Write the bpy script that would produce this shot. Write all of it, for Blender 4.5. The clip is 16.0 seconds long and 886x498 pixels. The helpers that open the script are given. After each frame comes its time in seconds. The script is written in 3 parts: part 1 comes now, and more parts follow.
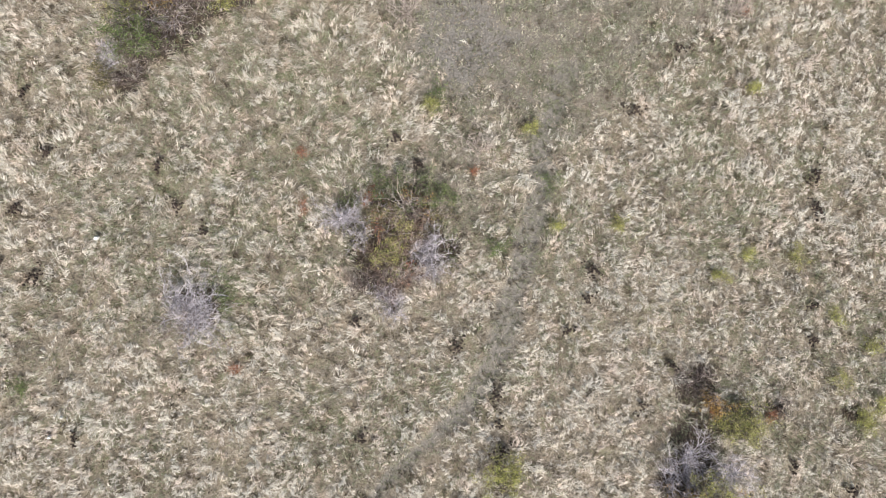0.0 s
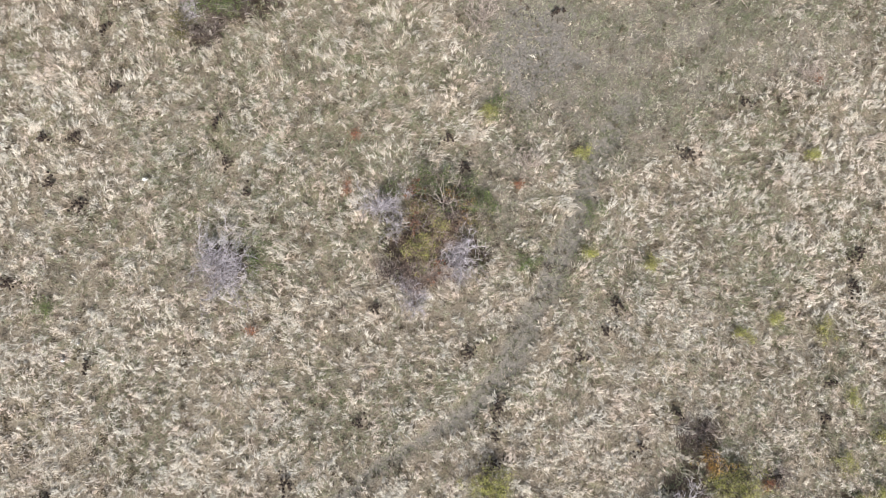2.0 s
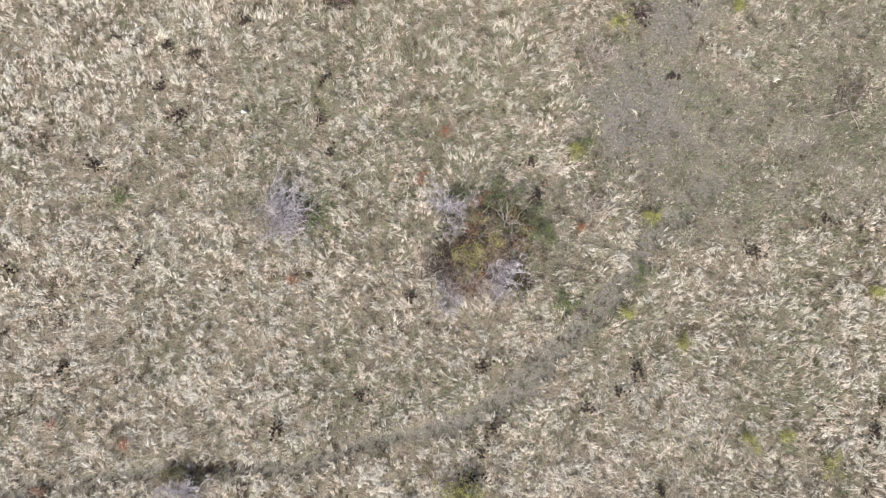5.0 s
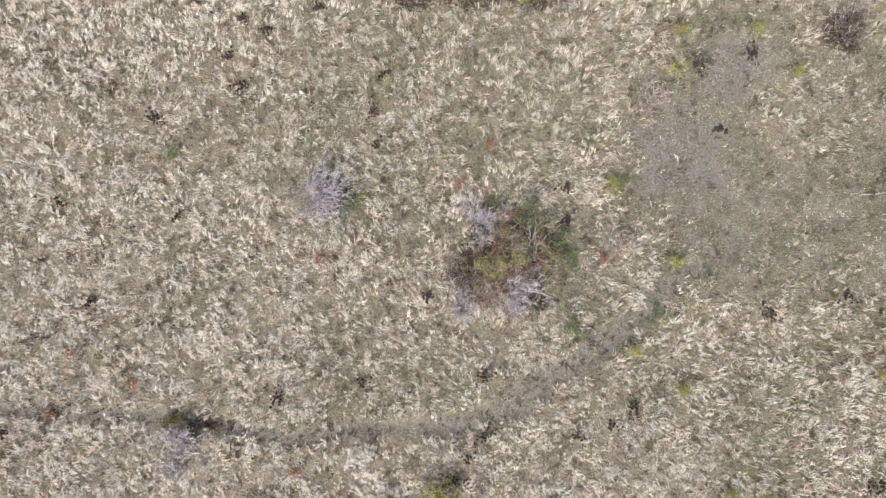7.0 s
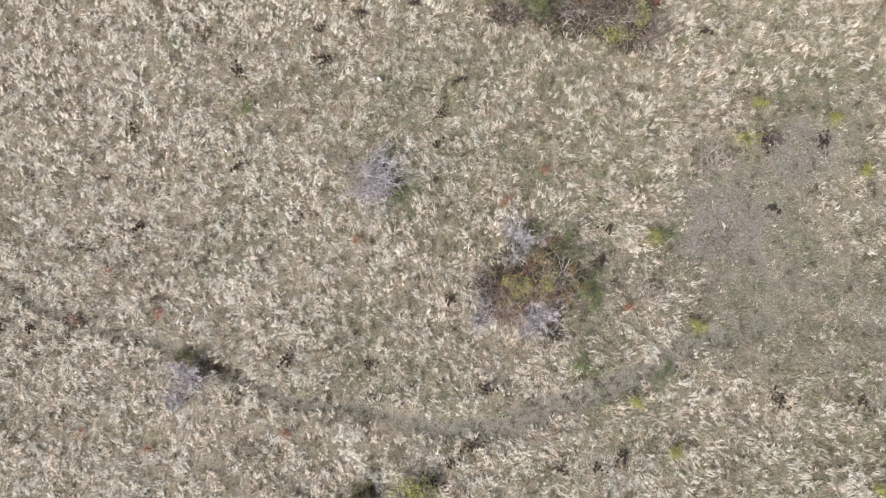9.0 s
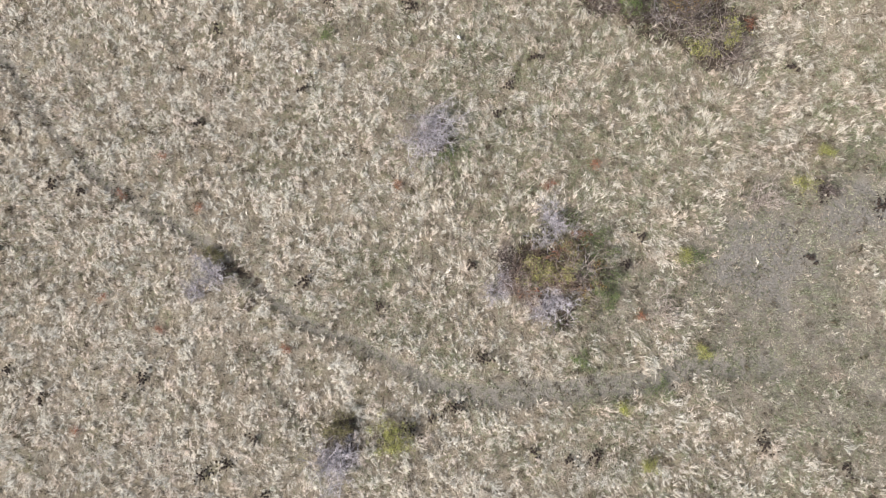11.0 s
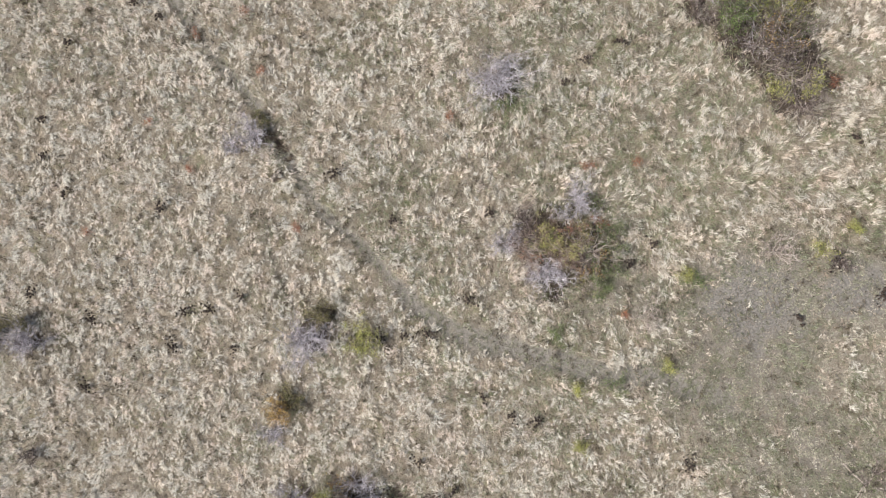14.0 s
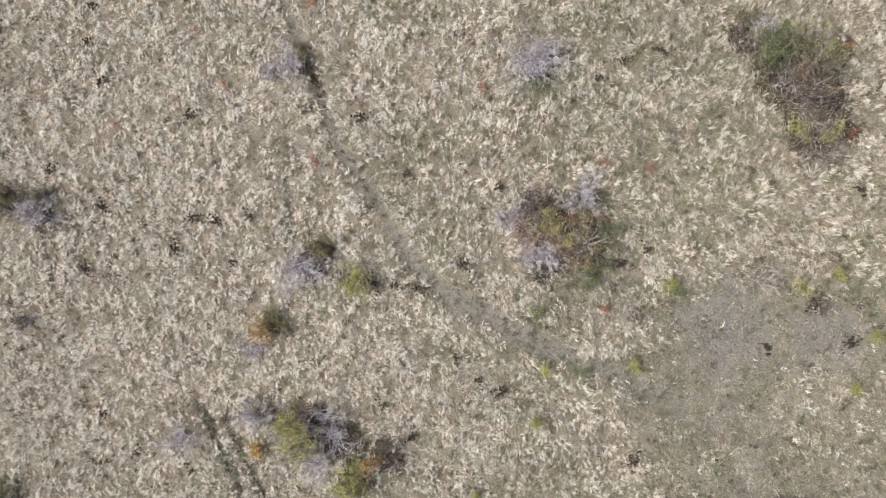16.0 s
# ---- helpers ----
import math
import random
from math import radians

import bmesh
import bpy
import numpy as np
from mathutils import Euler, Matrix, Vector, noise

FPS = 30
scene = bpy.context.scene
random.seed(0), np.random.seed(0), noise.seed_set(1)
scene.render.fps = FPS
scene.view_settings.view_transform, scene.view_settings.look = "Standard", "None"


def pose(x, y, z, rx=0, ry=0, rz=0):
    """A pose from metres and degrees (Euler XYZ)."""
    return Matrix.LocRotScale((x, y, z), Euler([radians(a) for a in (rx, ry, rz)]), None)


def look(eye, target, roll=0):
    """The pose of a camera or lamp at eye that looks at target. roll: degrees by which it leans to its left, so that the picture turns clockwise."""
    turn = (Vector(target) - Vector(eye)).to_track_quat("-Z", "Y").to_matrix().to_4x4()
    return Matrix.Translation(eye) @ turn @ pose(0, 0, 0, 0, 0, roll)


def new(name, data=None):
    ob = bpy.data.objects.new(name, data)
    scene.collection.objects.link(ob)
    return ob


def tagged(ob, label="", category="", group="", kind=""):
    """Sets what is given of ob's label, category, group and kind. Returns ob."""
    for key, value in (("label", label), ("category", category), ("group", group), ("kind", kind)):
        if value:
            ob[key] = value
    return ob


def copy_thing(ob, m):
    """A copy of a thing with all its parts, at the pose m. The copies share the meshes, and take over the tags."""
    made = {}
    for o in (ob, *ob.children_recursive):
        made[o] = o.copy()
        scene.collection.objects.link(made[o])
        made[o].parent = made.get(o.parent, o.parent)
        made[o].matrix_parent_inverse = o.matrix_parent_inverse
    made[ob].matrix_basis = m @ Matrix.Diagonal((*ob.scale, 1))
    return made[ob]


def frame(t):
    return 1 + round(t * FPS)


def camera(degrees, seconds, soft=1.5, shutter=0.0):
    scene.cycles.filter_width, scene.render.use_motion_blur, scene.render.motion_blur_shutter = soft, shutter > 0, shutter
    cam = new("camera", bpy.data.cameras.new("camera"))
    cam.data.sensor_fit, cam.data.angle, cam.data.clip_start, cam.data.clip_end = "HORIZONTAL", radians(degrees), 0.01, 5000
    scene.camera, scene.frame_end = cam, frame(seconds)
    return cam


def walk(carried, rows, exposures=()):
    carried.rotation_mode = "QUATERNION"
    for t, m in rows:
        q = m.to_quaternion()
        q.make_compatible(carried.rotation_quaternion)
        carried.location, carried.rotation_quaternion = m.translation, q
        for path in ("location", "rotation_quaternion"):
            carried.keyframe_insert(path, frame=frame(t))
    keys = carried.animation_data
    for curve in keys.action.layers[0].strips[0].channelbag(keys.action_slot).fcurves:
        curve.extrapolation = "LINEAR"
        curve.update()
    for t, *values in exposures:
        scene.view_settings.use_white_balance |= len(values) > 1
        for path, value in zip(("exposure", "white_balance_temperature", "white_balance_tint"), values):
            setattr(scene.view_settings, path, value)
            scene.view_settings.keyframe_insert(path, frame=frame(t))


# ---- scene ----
cam = camera(72, 16.0, soft=1.0)
walk(cam, [
    (0.0, pose(0.103, -0.885, 18.493, 2.815, -4.007, -20.539)),
    (0.5, pose(0.022, -0.917, 18.492, 2.843, -3.684, -18.147)),
    (1.0, pose(-0.069, -0.940, 18.526, 2.878, -3.298, -15.375)),
    (1.5, pose(-0.151, -0.961, 18.577, 2.915, -2.919, -12.437)),
    (2.0, pose(-0.233, -0.977, 18.624, 2.921, -2.534, -9.423)),
    (2.5, pose(-0.323, -0.975, 18.661, 2.909, -2.150, -6.372)),
    (3.0, pose(-0.412, -0.964, 18.713, 2.851, -1.762, -3.233)),
    (3.5, pose(-0.488, -0.940, 18.796, 2.779, -1.349, -0.060)),
    (4.0, pose(-0.545, -0.915, 18.902, 2.720, -0.891, 3.105)),
    (4.2, pose(-0.567, -0.908, 18.949, 2.704, -0.691, 4.342)),
    (6.3, pose(-0.660, -0.838, 19.548, 3.135, 1.329, 16.283)),
    (6.5, pose(-0.653, -0.850, 19.601, 3.192, 1.487, 17.241)),
    (7.0, pose(-0.629, -0.880, 19.722, 3.392, 1.838, 19.614)),
    (7.5, pose(-0.632, -0.923, 19.844, 3.643, 2.305, 22.639)),
    (8.0, pose(-0.652, -0.938, 19.953, 3.991, 2.784, 25.779)),
    (8.5, pose(-0.668, -0.954, 20.075, 4.289, 3.245, 29.288)),
    (9.0, pose(-0.690, -0.954, 20.231, 4.602, 3.782, 33.587)),
    (9.2, pose(-0.681, -0.962, 20.288, 4.671, 3.985, 35.279)),
    (11.3, pose(-0.068, -1.384, 20.666, 3.596, 6.090, 50.340)),
    (11.5, pose(-0.011, -1.425, 20.707, 3.382, 6.178, 51.611)),
    (12.0, pose(0.102, -1.476, 20.820, 2.927, 6.256, 54.494)),
    (12.5, pose(0.184, -1.513, 20.958, 2.556, 6.335, 58.037)),
    (13.0, pose(0.256, -1.542, 21.113, 2.237, 6.382, 61.985)),
    (13.5, pose(0.335, -1.564, 21.281, 1.920, 6.376, 65.490)),
    (14.0, pose(0.429, -1.593, 21.456, 1.603, 6.360, 68.719)),
    (14.5, pose(0.535, -1.643, 21.653, 1.319, 6.366, 71.906)),
    (15.0, pose(0.650, -1.672, 21.874, 1.089, 6.317, 74.935)),
    (15.5, pose(0.795, -1.683, 22.107, 0.818, 6.266, 77.997)),
    (16.0, pose(0.929, -1.668, 22.316, 0.601, 6.149, 81.029)),
], exposures=[(0.0, 0.7), (16.0, 0.7)])

# ---- light: thin bright overcast, weak wide sun ----
world = bpy.data.worlds.new("sky")
scene.world = world
world.use_nodes = True
wn = world.node_tree
sky = wn.nodes.new("ShaderNodeTexSky")
sky.sky_type = "NISHITA"
sky.sun_disc = False
sky.sun_elevation = radians(48)
sky.sun_rotation = radians(188)
sky.dust_density = 4.0
sky.ozone_density = 0.6
wn.links.new(sky.outputs[0], wn.nodes["Background"].inputs[0])
wn.nodes["Background"].inputs[1].default_value = 0.10
sun_data = bpy.data.lights.new("sun", "SUN")
sun_data.energy = 4.2
sun_data.angle = radians(9)
sun_data.color = (1.0, 0.975, 0.945)
sun = new("sun", sun_data)
sun.matrix_world = look((-3, -20, 23), (0, 0, 0))

# ---- noise for laying out the meadow ----
rng = np.random.default_rng(7)
LATTICE = rng.random((8, 256, 256))


def vnoise(x, y, size, layer=0):
    """Smooth value noise 0..1 over the plan, with cells of that size in metres."""
    u, v = np.asarray(x) / size + 91.3, np.asarray(y) / size + 57.7
    i, j = np.floor(u).astype(int), np.floor(v).astype(int)
    fu, fv = u - i, v - j
    fu, fv = fu * fu * (3 - 2 * fu), fv * fv * (3 - 2 * fv)
    g = LATTICE[layer % 8]
    a, b = g[i % 256, j % 256], g[(i + 1) % 256, j % 256]
    c, d = g[i % 256, (j + 1) % 256], g[(i + 1) % 256, (j + 1) % 256]
    return (a * (1 - fu) + b * fu) * (1 - fv) + (c * (1 - fu) + d * fu) * fv


def step(x, lo, hi):
    t = np.clip((x - lo) / (hi - lo), 0, 1)
    return t * t * (3 - 2 * t)


TRAIL = [(7.2, 3.4), (5.7, 1.6), (5.2, 0.4), (4.2, -1.0), (3.1, -2.6), (2.1, -4.1), (0.9, -5.05), (-0.8, -5.7), (-2.2, -6.3), (-3.3, -6.9),
         (-4.6, -7.4), (-6.0, -7.7), (-7.3, -7.95), (-8.4, -8.15), (-9.9, -8.65), (-11.7, -9.25), (-13.6, -9.65), (-15.4, -9.8),
         (-18.4, -9.6), (-23.0, -9.2), (-32.0, -10.5)]
RUT_A = [(-4.6, -9.3), (-2.6, -9.6), (-1.3, -9.5)]
RUT_B = [(4.6, -14.3), (5.5, -13.9), (6.9, -13.5), (8.2, -13.0)]
RUT_C = [(5.4, -13.2), (6.2, -12.95), (7.4, -12.6), (9.0, -12.0)]


def far_from(line, x, y):
    """Distance from a broken line on the plan."""
    best = np.full(np.shape(x), 1e9)
    for (ax, ay), (bx, by) in zip(line[:-1], line[1:]):
        dx, dy = bx - ax, by - ay
        t = np.clip(((x - ax) * dx + (y - ay) * dy) / (dx * dx + dy * dy), 0, 1)
        best = np.minimum(best, np.hypot(x - ax - t * dx, y - ay - t * dy))
    return best


def ellipse(x, y, cx, cy, rx, ry, turn=0.0):
    c, s = math.cos(radians(turn)), math.sin(radians(turn))
    u, v = (x - cx) * c + (y - cy) * s, -(x - cx) * s + (y - cy) * c
    return np.hypot(u / rx, v / ry)


def ruts(x, y):
    wob = (vnoise(x, y, 0.5, 1) - 0.5) * 0.25
    return np.maximum.reduce([deep * (1 - step(far_from(r, x, y) + wob, 0.08, 0.3)) for r, deep in ((RUT_A, 0.45), (RUT_B, 1.0), (RUT_C, 1.0))])


def trail_wear(x, y):
    wob = (vnoise(x, y, 0.7, 3) - 0.5) * 0.22
    wide = step(x, -1.0, 2.0)
    main = 1 - step(far_from(TRAIL, x, y) + wob + (vnoise(x, y, 0.22, 6) - 0.5) * 0.12, 0.11 + 0.16 * wide, 0.33 + 0.19 * wide)
    return np.maximum(main, ruts(x, y))


def grazed(x, y):
    """1 where the sward is bitten and trodden short."""
    wob = (vnoise(x, y, 1.3, 4) - 0.5) * 0.5 + (vnoise(x, y, 0.45, 5) - 0.5) * 0.35
    e = np.minimum.reduce([ellipse(x, y, 5.0, 5.6, 2.6, 3.0), ellipse(x, y, 7.0, 3.9, 3.6, 2.4, 10),
                           ellipse(x, y, 9.3, 5.6, 3.4, 1.9, 5), ellipse(x, y, 5.4, 9.2, 1.7, 2.4, -10)])
    half = np.minimum.reduce([ellipse(x, y, 2.8, 1.4, 1.0, 2.0, -12), ellipse(x, y, 9.5, 9.0, 4.5, 2.6, 20), ellipse(x, y, 12.5, 5.0, 3.0, 2.5)])
    isle = 1 - step(np.minimum(ellipse(x, y, 8.0, 7.6, 2.0, 1.2, -20), ellipse(x, y, 8.9, 4.3, 0.9, 0.6)) + wob, 0.45, 1.25)
    return np.maximum(1 - step(e + wob, 0.62, 1.3), 0.62 * (1 - step(half + wob, 0.55, 1.25))) * (1 - 0.5 * isle)


def trodden(x, y):
    """1 where bare earth shows through."""
    wob = (vnoise(x, y, 0.9, 6) - 0.5) * 0.6 + (vnoise(x, y, 0.3, 2) - 0.5) * 0.4
    e = np.minimum(ellipse(x, y, 4.6, 5.5, 1.9, 2.0), ellipse(x, y, 5.2, 8.6, 1.0, 1.6, -15))
    return 1 - step(e + wob, 0.55, 1.2)


def height(x, y):
    h = 0.10 * (vnoise(x, y, 2.3, 0) - 0.5) + 0.05 * (vnoise(x, y, 0.6, 1) - 0.5)
    h = h * (1 - 0.6 * grazed(x, y)) - 0.07 * trail_wear(x, y)
    pit = np.minimum(ellipse(x, y, -7.0, -7.84, 0.4, 0.15, 10), ellipse(x, y, -6.4, -7.7, 1.1, 0.15, 9) + 0.3)
    return h - 0.18 * (1 - step(pit, 0.4, 1.25))


# where shrubs and the trail hollow have less grass, darker soil: x, y, radius
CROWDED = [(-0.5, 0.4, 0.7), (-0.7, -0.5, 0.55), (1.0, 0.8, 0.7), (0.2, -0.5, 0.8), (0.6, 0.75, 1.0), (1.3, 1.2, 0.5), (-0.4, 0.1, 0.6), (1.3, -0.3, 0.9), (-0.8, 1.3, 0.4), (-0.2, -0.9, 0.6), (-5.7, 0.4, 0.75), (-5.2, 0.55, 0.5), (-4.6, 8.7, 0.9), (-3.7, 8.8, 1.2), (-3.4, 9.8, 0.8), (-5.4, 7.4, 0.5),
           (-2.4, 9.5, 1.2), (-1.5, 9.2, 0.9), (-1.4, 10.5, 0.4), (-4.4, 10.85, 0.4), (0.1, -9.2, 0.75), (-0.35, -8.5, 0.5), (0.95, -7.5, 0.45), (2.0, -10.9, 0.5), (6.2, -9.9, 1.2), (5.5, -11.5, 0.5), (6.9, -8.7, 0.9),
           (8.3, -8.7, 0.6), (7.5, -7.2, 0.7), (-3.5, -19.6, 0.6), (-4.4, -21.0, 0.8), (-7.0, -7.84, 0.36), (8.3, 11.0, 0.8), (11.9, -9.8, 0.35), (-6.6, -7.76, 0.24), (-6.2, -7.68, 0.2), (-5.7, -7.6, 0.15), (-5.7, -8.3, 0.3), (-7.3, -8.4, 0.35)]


YELLOW_HERBS = [(9.45, -4.3, 0.36), (12.1, -4.6, 0.4), (12.45, -6.7, 0.42), (11.85, -8.65, 0.42), (12.1, -9.95, 0.4), (12.2, -10.3, 0.38), (12.75, -9.85, 0.4), (10.5, -4.0, 0.3),
                (7.0, -1.6, 0.3), (5.2, -1.0, 0.25), (12.7, 0.8, 0.25), (5.5, 2.1, 0.25), (2.78, 3.74, 0.28), (3.65, 8.1, 0.4), (3.22, 9.24, 0.3), (5.6, 10.1, 0.22), (13.2, -8.1, 0.36), (7.3, 9.2, 0.25)]


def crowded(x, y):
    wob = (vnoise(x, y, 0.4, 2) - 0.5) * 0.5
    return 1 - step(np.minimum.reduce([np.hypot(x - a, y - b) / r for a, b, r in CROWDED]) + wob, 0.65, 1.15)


# piles of droppings on the plan, which smother the grass
NORTH = [(-8.2, 6.2), (-8.3, 8.1), (-9.75, 2.9), (-10.5, 3.7), (-5.4, 4.75), (-9.6, 4.9), (-5.3, 3.4), (1.4, 3.2), (1.8, 2.2), (8.8, 1.5),
         (13.6, -2.4), (13.2, -3.4), (5.7, -2.7), (5.3, -3.5), (4.35, -4.15), (1.0, -3.4), (7.0, -6.3), (11.9, -6.2), (11.5, -7.2), (1.4, -6.0),
         (-2.55, -4.9), (-10.2, -1.9), (9.6, -8.7), (-4.8, 2.5), (-12.1, 0.9), (-14.1, -2.8), (10.9, 2.8), (5.5, 6.6), (0.6, 10.5), (4.15, 8.35), (5.7, 9.3)]
SOUTH = [(-11.9, -5.5), (-5.0, -6.25), (-14.0, -11.1), (-13.1, -10.4), (-13.6, -14.2), (-11.3, -16.2), (-9.95, -16.6), (-6.3, -12.9), (-8.3, -16.3),
         (-2.15, -11.1), (-2.1, -12.4), (-2.35, -13.35), (-3.4, -16.9), (-5.2, -18.9), (-1.3, -14.2), (-0.4, -12.1), (-1.1, -18.0), (4.6, -18.1),
         (6.2, -16.9), (5.6, -7.1), (7.1, -14.9), (1.15, -6.8), (1.6, -5.2), (-10.5, 5.0), (-1.6, -1.6), (9.5, -10.6), (11.0, -12.0)]


def bare_spot(x, y):
    return 1 - step(np.minimum.reduce([np.hypot(x - a, y - b) for a, b in NORTH + SOUTH]), 0.15, 0.29)


# ---- materials ----
def material(name, rough=0.8):
    m = bpy.data.materials.new(name)
    m.use_nodes = True
    b = m.node_tree.nodes["Principled BSDF"]
    b.inputs["Roughness"].default_value = rough
    b.inputs["Specular IOR Level"].default_value = 0.25
    return m, m.node_tree.nodes, m.node_tree.links, b


def ramp(nodes, stops):
    r = nodes.new("ShaderNodeValToRGB")
    e = r.color_ramp.elements
    while len(e) < len(stops):
        e.new(0.5)
    for k, (p, c) in zip(e, stops):
        k.position, k.color = p, (*c, 1)
    return r


def leafy(name, stops, size=1.2, tint=(0.7, 1.25), thin=0.25, rough=0.75, lock=0.0, drift=0.0):
    """Blades, leaves or stalks: one colour a piece, drifting in patches over the plan."""
    m, n, l, b = material(name, rough)
    geo = n.new("ShaderNodeNewGeometry")
    r = ramp(n, stops)
    if lock:
        at = n.new("ShaderNodeAttribute")
        at.attribute_name = "lock"
        pick = n.new("ShaderNodeMix")
        pick.inputs[0].default_value = lock
        l.new(geo.outputs["Random Per Island"], pick.inputs[2])
        l.new(at.outputs["Fac"], pick.inputs[3])
        l.new(pick.outputs[0], r.inputs[0])
    else:
        l.new(geo.outputs["Random Per Island"], r.inputs[0])
    noi = n.new("ShaderNodeTexNoise")
    noi.inputs["Scale"].default_value = 1 / size
    noi.inputs["Detail"].default_value = 3
    l.new(geo.outputs["Position"], noi.inputs["Vector"])
    mr = n.new("ShaderNodeMapRange")
    mr.inputs["From Min"].default_value, mr.inputs["From Max"].default_value = 0.3, 0.7
    mr.inputs["To Min"].default_value, mr.inputs["To Max"].default_value = tint
    l.new(noi.outputs[0], mr.inputs[0])
    mul = n.new("ShaderNodeVectorMath")
    mul.operation = "SCALE"
    l.new(r.outputs[0], mul.inputs[0])
    l.new(mr.outputs[0], mul.inputs["Scale"])
    if drift:
        warm = n.new("ShaderNodeTexNoise")
        warm.inputs["Scale"].default_value, warm.inputs["Detail"].default_value = 1.6, 4
        l.new(geo.outputs["Position"], warm.inputs["Vector"])
        hue = ramp(n, [(0.36, (1 - 0.10 * drift, 1.0, 1 + 0.10 * drift)), (0.5, (1.0, 1.0, 1.0)), (0.64, (1 + 0.10 * drift, 0.96, 1 - 0.20 * drift))])
        l.new(warm.outputs[0], hue.inputs[0])
        both = n.new("ShaderNodeVectorMath")
        both.operation = "MULTIPLY"
        l.new(mul.outputs[0], both.inputs[0])
        l.new(hue.outputs[0], both.inputs[1])
        mul = both
    l.new(mul.outputs[0], b.inputs["Base Color"])
    if thin:
        tr = n.new("ShaderNodeBsdfTranslucent")
        l.new(mul.outputs[0], tr.inputs[0])
        mix = n.new("ShaderNodeMixShader")
        mix.inputs[0].default_value = thin
        l.new(b.outputs[0], mix.inputs[1])
        l.new(tr.outputs[0], mix.inputs[2])
        l.new(mix.outputs[0], n["Material Output"].inputs[0])
    return m


STRAW = leafy("straw", [(0.0, (0.22, 0.183, 0.138)), (0.2, (0.375, 0.327, 0.259)), (0.45, (0.53, 0.478, 0.395)), (0.7, (0.65, 0.603, 0.515)), (1.0, (0.72, 0.68, 0.60))], 0.8, (0.84, 1.12), thin=0.3, lock=0.86, drift=0.22)
LITTER = leafy("litter", [(0.0, (0.075, 0.059, 0.043)), (0.3, (0.22, 0.187, 0.145)), (0.6, (0.42, 0.372, 0.302)), (1.0, (0.61, 0.57, 0.49))], 0.4, (0.72, 1.2), thin=0.3, lock=0.75, drift=0.35)
BROWN_STALK = leafy("brown_stalk", [(0.0, (0.03, 0.022, 0.015)), (0.5, (0.085, 0.063, 0.042)), (0.85, (0.15, 0.12, 0.07)), (1.0, (0.3, 0.25, 0.17))], 0.5, lock=0.3)
GREEN_BLADE = leafy("green_blade", [(0.0, (0.075, 0.085, 0.038)), (0.35, (0.15, 0.168, 0.088)), (0.7, (0.27, 0.292, 0.185)), (1.0, (0.45, 0.465, 0.345))], 0.6, (0.75, 1.2), lock=0.4)
SHORT_BLADE = leafy("short_blade", [(0.0, (0.075, 0.088, 0.045)), (0.4, (0.19, 0.192, 0.126)), (0.75, (0.345, 0.325, 0.248)), (1.0, (0.56, 0.525, 0.43))], 0.7, (0.7, 1.2), lock=0.6)
GREY_BARK = leafy("grey_bark", [(0.0, (0.21, 0.19, 0.20)), (0.5, (0.37, 0.34, 0.36)), (1.0, (0.56, 0.525, 0.545))], 0.25, (0.75, 1.15), 0)
BROWN_BARK = leafy("brown_bark", [(0.0, (0.03, 0.022, 0.018)), (0.5, (0.105, 0.08, 0.068)), (0.82, (0.22, 0.18, 0.163)), (1.0, (0.46, 0.41, 0.39))], 0.25, (0.75, 1.2), 0)
RED_BARK = leafy("red_brown_bark", [(0.0, (0.07, 0.042, 0.032)), (0.5, (0.17, 0.115, 0.09)), (0.85, (0.30, 0.225, 0.185)), (1.0, (0.46, 0.39, 0.34))], 0.25, (0.75, 1.2), 0)
PINK_BARK = leafy("pale_stalk", [(0.0, (0.18, 0.143, 0.12)), (0.5, (0.32, 0.27, 0.232)), (1.0, (0.50, 0.44, 0.39))], 0.3, (0.8, 1.15), 0)
GREEN_LEAF = leafy("green_leaf", [(0.0, (0.045, 0.065, 0.022)), (0.5, (0.105, 0.15, 0.05)), (0.85, (0.19, 0.245, 0.085)), (1.0, (0.30, 0.32, 0.13))], 0.25, (0.5, 1.35))
OLIVE_LEAF = leafy("olive_leaf", [(0.0, (0.06, 0.056, 0.025)), (0.5, (0.145, 0.137, 0.06)), (0.85, (0.25, 0.23, 0.11)), (1.0, (0.32, 0.24, 0.12))], 0.25, (0.5, 1.35))
YELLOW_LEAF = leafy("yellow_leaf", [(0.0, (0.12, 0.13, 0.04)), (0.4, (0.28, 0.295, 0.085)), (0.85, (0.46, 0.45, 0.15)), (1.0, (0.50, 0.42, 0.17))], 0.25, (0.5, 1.3))
ORANGE_LEAF = leafy("orange_leaf", [(0.0, (0.16, 0.09, 0.03)), (0.5, (0.40, 0.24, 0.065)), (1.0, (0.56, 0.40, 0.13))], 0.25, (0.6, 1.25))
RUST_LEAF = leafy("rust_leaf", [(0.0, (0.13, 0.045, 0.028)), (0.5, (0.34, 0.12, 0.06)), (1.0, (0.48, 0.23, 0.13))], 0.3, (0.6, 1.25))
DUNG, n_, l_, b_ = material("dung", 0.9)
noi_ = n_.new("ShaderNodeTexNoise")
noi_.inputs["Scale"].default_value = 28
geo_ = n_.new("ShaderNodeNewGeometry")
l_.new(geo_.outputs["Position"], noi_.inputs["Vector"])
r_ = ramp(n_, [(0.3, (0.016, 0.012, 0.009)), (0.7, (0.058, 0.042, 0.033))])
l_.new(noi_.outputs[0], r_.inputs[0])
l_.new(r_.outputs[0], b_.inputs["Base Color"])
CHALK, n_, l_, b_ = material("pale_stone", 0.85)
noi_ = n_.new("ShaderNodeTexNoise")
noi_.inputs["Scale"].default_value = 20
